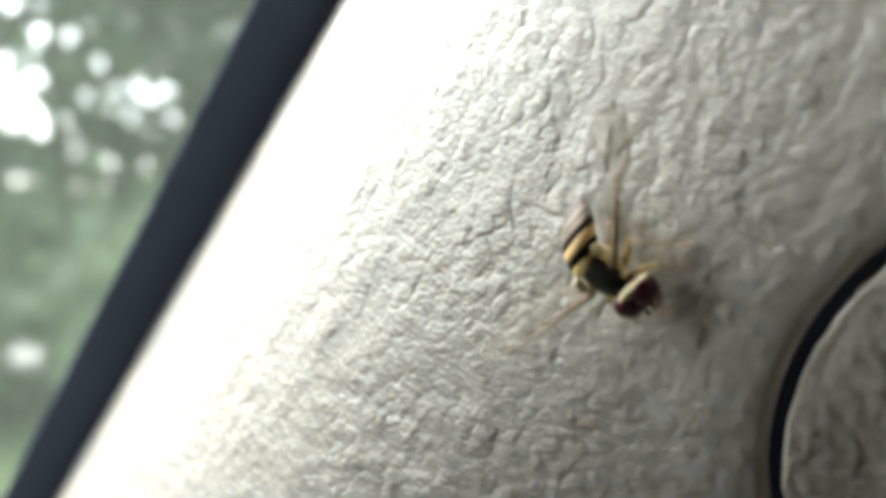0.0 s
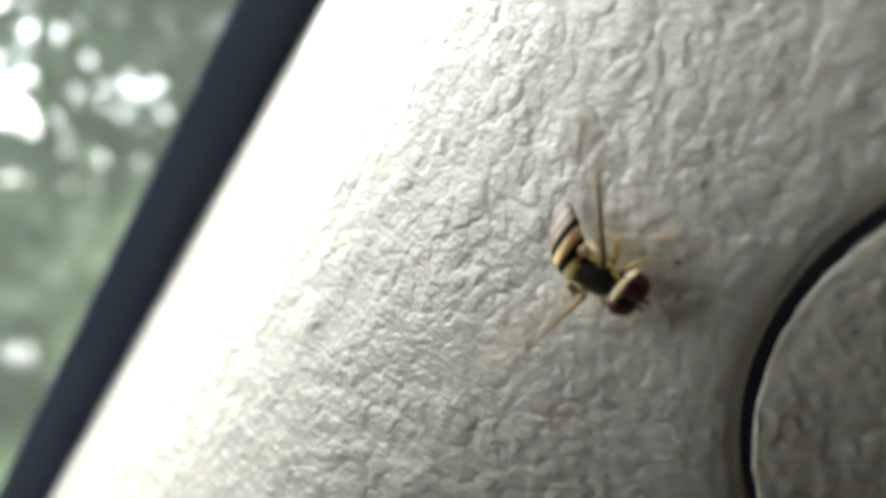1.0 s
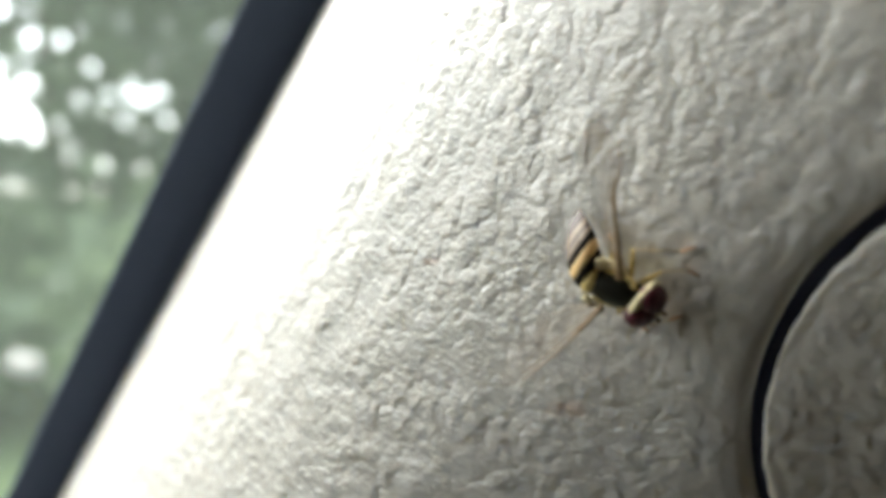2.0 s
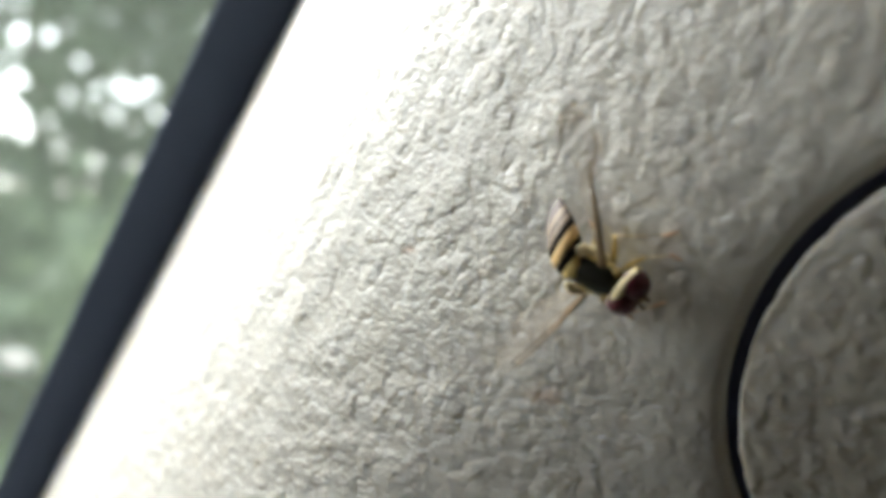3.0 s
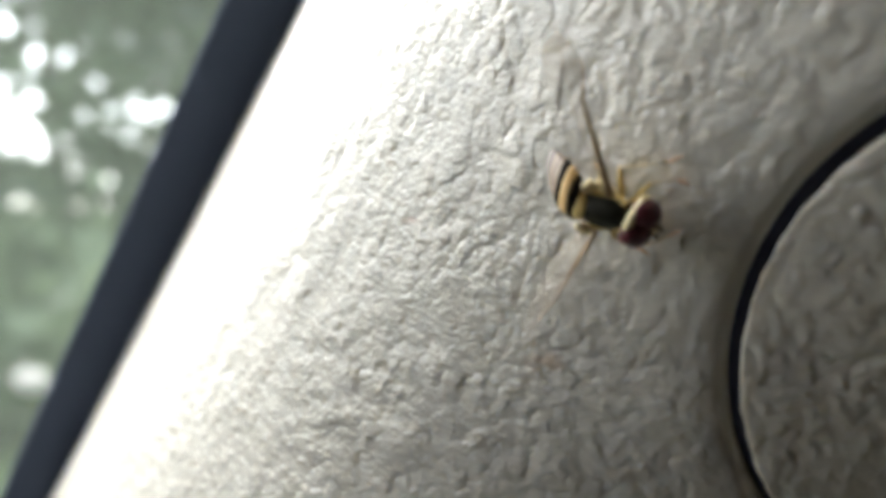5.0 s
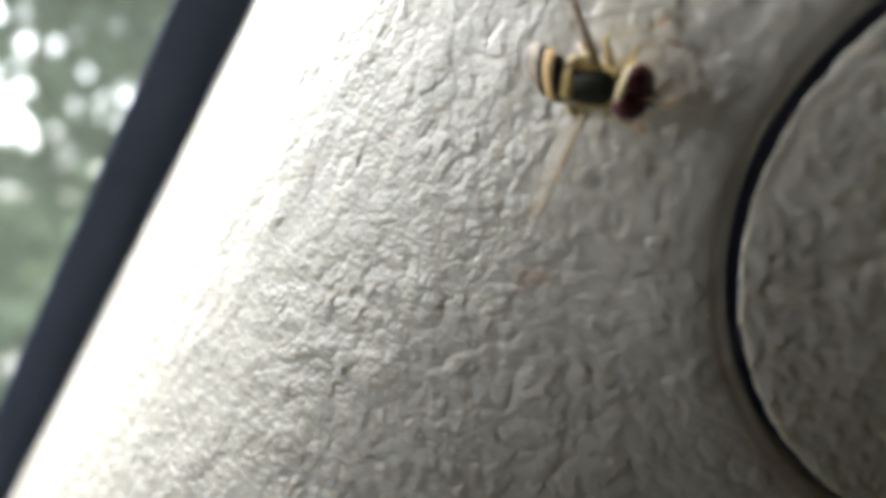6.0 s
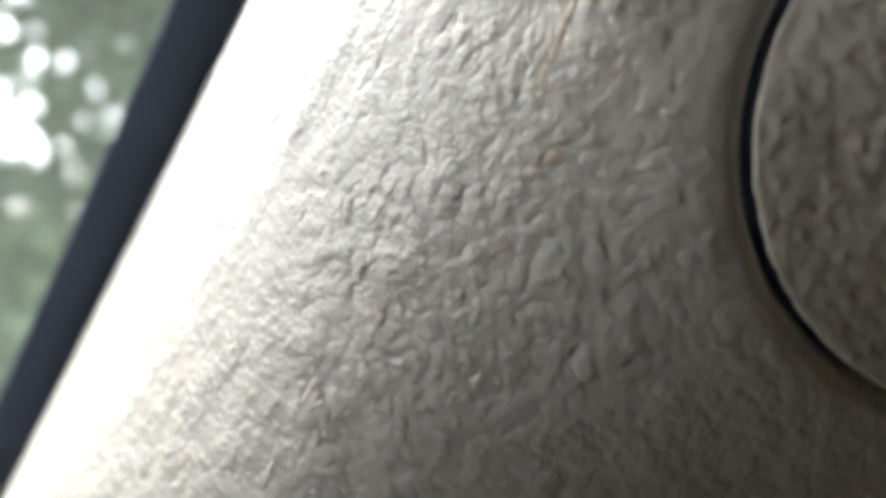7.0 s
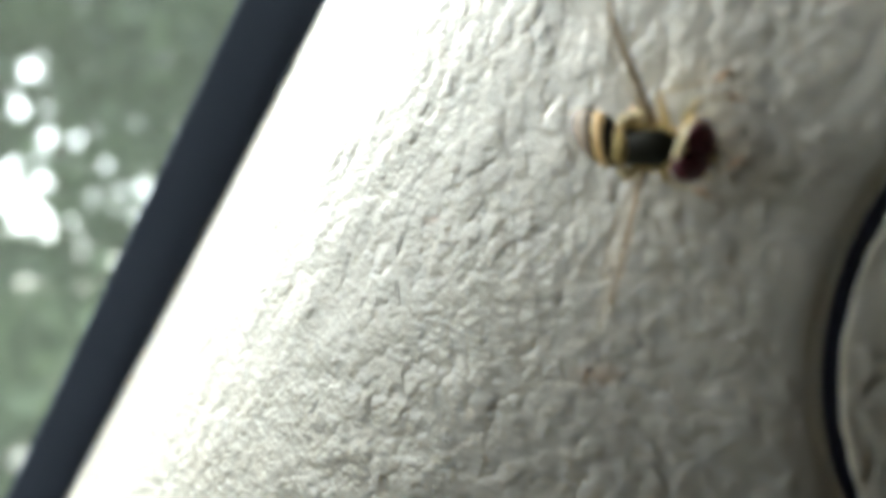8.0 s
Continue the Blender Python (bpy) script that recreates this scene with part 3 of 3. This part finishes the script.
# ---------------------------------------------------------------- the hoverfly
def lathe(bm, stations, sides=28, squash=0.8):
    """A body of rings across x: stations of (x, half width, z of its middle, and y where it bends aside), flattened by squash."""
    rings = []
    for x, r, z, *bend in stations:
        rings.append([bm.verts.new((x / 1000, (r * math.cos(a) + sum(bend)) / 1000, (z + r * squash * math.sin(a)) / 1000))
                      for a in (2 * math.pi * k / sides for k in range(sides))])
    for p, q in zip(rings, rings[1:]):
        for k in range(sides):
            bm.faces.new((p[k], p[(k + 1) % sides], q[(k + 1) % sides], q[k]))
    bm.faces.new(rings[0][::-1])
    bm.faces.new(rings[-1])
    bmesh.ops.recalc_face_normals(bm, faces=bm.faces)


def abdomen_at(x):
    """Half width, height and sideways bend of the drooping abdomen at x mm behind the thorax's middle."""
    k = max(-x - 1.3, 0) / 3.75
    r = 1.62 * max(math.sin(math.pi * min(max(0.14 + 0.82 * k ** 0.9, 0), 1)), 0) ** 0.62
    return max(r * 0.85, 0.05), 2.22 + 0.30 * k - 2.7 * k * k, 1.7 * k


def build_wing(name, side, body, length, tip, thick):
    """A wing in its own space: root at the origin, tip along x, leading edge on the +y side."""
    root = new(name)
    root.parent = body
    chord = 2.9
    def lead(k):
        return 0.10 + 0.62 * math.sin(math.pi * min(k * 0.62 + 0.05, 1)) - 0.75 * max(k - 0.82, 0) / 0.18 * max(k - 0.82, 0) / 0.18
    def trail(k):
        return -0.12 - (chord - 0.75) * math.sin(math.pi * min(max(k, 0), 1)) ** 0.5 * (0.55 + 0.45 * k)
    def turned(k, y, z):
        """The outer wing turns out of the wing's plane."""
        s = min(max((k - 0.55) / 0.25, 0), 1)
        t = radians(tip) * s * s * (3 - 2 * s)
        return k * length, y * math.cos(t) - z * math.sin(t), z * math.cos(t) + y * math.sin(t)
    bm = bmesh.new()
    grid = []
    for i in range(25):
        k = i / 24
        lo, hi = trail(k), max(lead(k), trail(k) + 0.04)
        row = []
        for j in range(9):
            y = lo + (hi - lo) * j / 8
            zz = 0.05 * math.sin(9 * k + 2.2 * y) - 0.10 * k * k
            row.append(bm.verts.new([c / 1000 for c in turned(k, y, zz)]))
        grid.append(row)
    for p, q in zip(grid, grid[1:]):
        for j in range(8):
            bm.faces.new((p[j], q[j], q[j + 1], p[j + 1]))
    bmesh.ops.solidify(bm, geom=bm.faces[:], thickness=0.000012)
    part("membrane", bm, MEMBRANE_SHEEN if side > 0 else MEMBRANE, root, "clear wing membrane, pale sheen painted at the tip" if side > 0 else "clear faintly brown wing membrane")
    veins = [([(k * length, lead(k), 0.02) for k in np.linspace(0, 0.80, 14)], thick),
             ([(k * length, lead(k) * 0.55 - 0.12 * k, 0.02) for k in np.linspace(0, 0.80, 12)], 0.065),
             ([(k * length, lead(k) * 0.1 - 0.42 * k, 0.02) for k in np.linspace(0, 0.95, 12)], 0.026),
             ([(k * length, -0.15 - 1.05 * math.sin(2.4 * k), 0.02) for k in np.linspace(0.04, 0.88, 12)], 0.020),
             ([(k * length, -0.15 - 1.75 * math.sin(2.5 * k), 0.02) for k in np.linspace(0.06, 0.72, 10)], 0.017),
             ([(4.6, -0.20, 0.02), (4.8, -0.7, 0.02), (5.0, -1.12, 0.02)], 0.015)]
    for line, r in veins:
        bm = bmesh.new()
        tube(bm, [turned(x / length, y, z) for x, y, z in line], [r * (1 + 1.1 * (1 - k) ** 3 - 0.5 * k) for k in np.linspace(0, 1, len(line))], 6)
        part("vein", bm, VEIN, root, "brown wing vein")
    return root


def build_leg(body, hip, knee, ankle, foot):
    leg = new("leg")
    leg.parent = body
    mid = [(a + b) / 2 for a, b in zip(hip, knee)]
    for name, line, radii, mat in (
            ("femur", [hip, mid, knee], [0.16, 0.19, 0.11], YELLOW),
            ("tibia", [knee, [(a + b) / 2 for a, b in zip(knee, ankle)], ankle], [0.065, 0.06, 0.05], LEG),
            ("tarsus", [ankle, [a + (b - a) * 0.5 for a, b in zip(ankle, foot)], foot], [0.10, 0.11, 0.06], ORANGE)):
        bm = bmesh.new()
        tube(bm, line, radii, 8)
        part(name, bm, mat, leg)
    return leg


FLY, PITCH = 1.084, 10.0        # size of the fly, and how far its head is held lower than its tail


def build_hoverfly():
    body = tagged(new("hoverfly"), "small yellow and black hoverfly with red eyes and spread wings", "insect")
    bm = bmesh.new()
    lathe(bm, [(-1.86, 0.45, 2.18), (-1.66, 0.70, 2.15), (-1.15, 0.90, 2.12), (-0.35, 1.02, 2.12), (0.45, 1.01, 2.12), (1.05, 0.88, 2.14), (1.38, 0.66, 2.14), (1.50, 0.35, 2.14)], 32, 0.92)
    thorax = part("thorax", bm, CHITIN, body, "dark shining olive-black thorax")
    bm = bmesh.new()
    ball(bm, (-1.50, 0, 2.74), (0.54, 0.78, 0.27), (0, -12, 0))
    part("scutellum", bm, YELLOW, thorax, "yellow scutellum")
    for side in (1, -1):
        bm = bmesh.new()
        ball(bm, (-0.10, side * 0.98, 2.36), (1.30, 0.16, 0.24) if side > 0 else (1.10, 0.10, 0.14), (side * 30, 0, side * -3))
        part("side_stripe", bm, YELLOW, thorax, "yellow stripe along the thorax")
        bm = bmesh.new()
        ball(bm, (-0.45, side * 1.04, 1.85), (0.85, 0.40, 0.60) if side > 0 else (0.80, 0.22, 0.50))
        part("flank", bm, PALE, thorax, "pale yellow flank")
        bm = bmesh.new()
        ball(bm, (-1.20, side * 1.22, 2.50), (0.52, 0.42, 0.26) if side > 0 else (0.45, 0.30, 0.18), (side * 20, 10, side * 25))
        ball(bm, (-0.62, side * 1.36, 2.36), (0.50, 0.44, 0.22) if side > 0 else (0.34, 0.26, 0.14), (side * 28, 0, side * -10))
        part("calypter", bm, PALE, thorax, "cream scale at the wing's root")
        bm = bmesh.new()
        ball(bm, (0.98, side * 0.62, 2.42), (0.30, 0.36, 0.30))
        part("shoulder", bm, YELLOW, thorax, "yellow shoulder")
        bm = bmesh.new()
        tube(bm, [(-1.0, side * 0.9, 2.1), (-1.25, side * 1.35, 2.15)], [0.05, 0.04], 6)
        ball(bm, (-1.32, side * 1.48, 2.16), (0.2, 0.17, 0.15), u=10, v=8)
        part("haltere", bm, PALE, body)
    # abdomen, ring by ring
    bands = [(-1.30, -1.62, YELLOW_BAND, "yellow front band"), (-1.62, -2.20, BLACK_BAND, "black band"), (-2.20, -2.80, YELLOW_BAND, "yellow band"),
             (-2.80, -3.24, BLACK_BAND, "black band"), (-3.24, -3.58, OCHRE_BAND, "pale tan band"), (-3.58, -3.74, TAN_BAND, "narrow brown band"),
             (-3.74, -4.12, OCHRE_BAND, "pale tan band"), (-4.12, -4.80, TAN_BAND, "dull grey-brown tip")]
    abdomen = new("abdomen")
    abdomen.parent = body
    for a, b, mat, label in bands:
        bm = bmesh.new()
        st = []
        for k in (0, 0.08, 0.35, 0.7, 0.94, 1):
            x = a + (b - a) * k
            r, z, y = abdomen_at(x)
            st.append((x, r * (0.965 if k in (0, 1) else 1.0), z, y))
        lathe(bm, st, 32, 0.68)
        part("tergite", bm, mat, abdomen, label)
    # head
    head = new("head")
    head.parent = body
    neck = Matrix.Translation((0.0015, 0, 0.0021))
    head.matrix_basis = neck @ pose(0, 0, 0, 0, 0, -17) @ neck.inverted()      # turned a little to its right
    bm = bmesh.new()
    ball(bm, (1.66, 0.12, 2.14), (0.46, 1.50, 1.20), u=28, v=18)
    part("skull", bm, PALE, head, "pale yellow rim of the head")
    for side in (1, -1):
        bm = bmesh.new()
        ball(bm, (2.08, side * 0.61, 2.22), (0.83, 0.91, 1.08), (side * -12, -14, side * 20), u=28, v=20)
        part("eye", bm, EYE, head, "large dark red compound eye")
        bm = bmesh.new()
        tube(bm, [(2.72, side * 0.14, 2.10), (2.98, side * 0.22, 2.06)], [0.07, 0.10], 8)
        ball(bm, (3.12, side * 0.27, 1.98), (0.21, 0.12, 0.16), u=12, v=8)
        part("antenna", bm, ANTENNA, head, "dark brown antenna")
    bm = bmesh.new()
    ball(bm, (2.46, 0, 1.62), (0.50, 0.50, 0.72), u=16, v=12)
    ball(bm, (2.88, 0, 1.58), (0.22, 0.24, 0.22), u=12, v=8)
    part("face", bm, PALE, head, "pale yellow face")
    # legs, feet on the panel
    lean = pose(0, 0, 0, 0, -PITCH, 0)
    def level(p):
        """A place given as if the body stood level, so that the feet reach the panel."""
        return tuple(lean @ (Vector(p) - Vector((0, 0, 2.1))) + Vector((0, 0, 2.1)))
    for hip, *rest in (
            ((1.0, 0.6, 1.5), (2.2, 2.2, 2.0), (3.1, 2.5, 0.6), (3.7, 2.3, 0.02)),
            ((1.0, -0.6, 1.5), (2.5, -1.35, 1.3), (3.2, -0.8, 0.5), (3.7, -0.35, 0.02)),
            ((0.5, 0.8, 1.4), (0.1, 2.6, 1.9), (2.3, 3.3, 0.5), (2.9, 3.8, 0.02)),
            ((0.2, -0.8, 1.4), (0.5, -1.6, 1.4), (1.5, -2.0, 0.42), (2.2, -2.3, 0.02)),
            ((-0.7, 0.8, 1.4), (-1.2, 1.7, 1.6), (-1.9, 2.0, 0.45), (-2.5, 2.1, 0.02)),
            ((-0.7, -0.8, 1.4), (-1.2, -1.3, 1.6), (-1.9, -1.5, 0.45), (-2.5, -1.6, 0.02))):
        build_leg(body, hip, *[level(p) for p in rest])
    left = build_wing("wing", 1, body, 9.75, 66, 0.15)
    right = build_wing("wing", -1, body, 8.67, 10, 0.085)
    body.scale = (FLY, FLY, FLY)
    return body, left, right, abdomen


def on_panel(x, z, heading):
    """A pose on the panel at x, z mm: x along the heading (0: towards the cabin, level), z off the surface."""
    n = Vector(panel_normal(np.array(float(x)), np.array(float(z))))
    gx = (panel_y(x + 0.1, z) - panel_y(x - 0.1, z)) / 0.2
    e1 = Vector((1, gx, 0)).normalized()
    e2 = n.cross(e1)
    h = math.cos(radians(heading)) * e1 + math.sin(radians(heading)) * e2
    l = n.cross(h)
    at = Vector((x, panel_y(x, z), z)) / 1000 + n * 0.00022
    m = Matrix((h, l, n)).transposed().to_4x4()
    m.translation = at
    up = 0.0021 * FLY
    return m @ Matrix.Translation((0, 0, up)) @ pose(0, 0, 0, 0, PITCH, 0) @ Matrix.Translation((0, 0, -up))


def wing_pose(side, sweep, rise, twist):
    """A wing's pose on the body: sweep degrees from straight ahead, rise above level, twist about its length."""
    a, e = radians(sweep), radians(rise)
    w = Vector((math.cos(a) * math.cos(e), side * math.sin(a) * math.cos(e), math.sin(e)))
    up = Vector((0, 0, 1))
    y = up.cross(w).normalized() * -side            # leading edge to the front
    zc = w.cross(y)
    m = Matrix((w, y, zc)).transposed().to_4x4()
    m = Matrix.Translation((0.00005 if side > 0 else -0.0003, side * 0.001, 0.0027)) @ m @ pose(0, 0, 0, twist, 0, 0)
    return m


build_panel()
build_cover()
build_seal()
build_cabin()
build_outside()
hoverfly, wing_left, wing_right, abdomen = build_hoverfly()


def bent(degrees):
    """The abdomen's pose on the body, swung to its left about the waist."""
    waist = Matrix.Translation((-0.0013, 0, 0.0022))
    return waist @ pose(0, 0, 0, 0, 0, -degrees) @ waist.inverted()


def motions():
    walk(hoverfly, [
        (0.0, on_panel(12.01, -1.47, -31)), (0.5, on_panel(12.71, -1.93, -27.3)), (1.0, on_panel(12.99, -2.06, -26.5)), (1.5, on_panel(13.09, -2.87, -26.8)),
        (2.2, on_panel(13.5, -3.0, -26.5)), (3.0, on_panel(13.86, -3.03, -26)), (3.5, on_panel(14.16, -2.65, -22.3)), (4.0, on_panel(14.12, -1.89, -20.8)),
        (4.8, on_panel(14.4, -1.7, -19)), (5.5, on_panel(14.57, -1.48, -17.3)), (6.0, on_panel(14.49, -0.7, -11.5)), (6.5, on_panel(13.93, -0.35, -13)),
        (7.3, on_panel(13.41, -0.06, -11)), (7.7, on_panel(13.18, 0.62, -8.5)), (8.0, on_panel(13.63, 0.25, -9.9)),
    ])
    walk(abdomen, [(0.0, bent(15)), (1.5, bent(15)), (3.0, bent(13)), (3.5, bent(10)), (4.0, bent(6)), (5.5, bent(1)), (6.0, bent(-5)), (8.0, bent(-7))])
    walk(wing_left, [(0.0, wing_pose(1, 108, 15, -54)), (1.5, wing_pose(1, 110, 15, -54)), (3.5, wing_pose(1, 113, 14, -54)), (4.2, wing_pose(1, 114, 13, -54)), (5.5, wing_pose(1, 116, 6, -54)), (8.0, wing_pose(1, 114, 5, -54))])
    walk(wing_right, [(0.0, wing_pose(-1, 120, 8, 25)), (1.0, wing_pose(-1, 119, 7, 28)), (1.5, wing_pose(-1, 118, 6, 25)), (3.0, wing_pose(-1, 116, -1, 34)),
                      (3.5, wing_pose(-1, 115, -6, 36)), (4.0, wing_pose(-1, 114, -6, 34)), (5.3, wing_pose(-1, 114, -6, 44)), (6.0, wing_pose(-1, 114, -6, 46)), (7.3, wing_pose(-1, 108, -2, 46)), (8.0, wing_pose(-1, 102, 0, 46))])


motions()
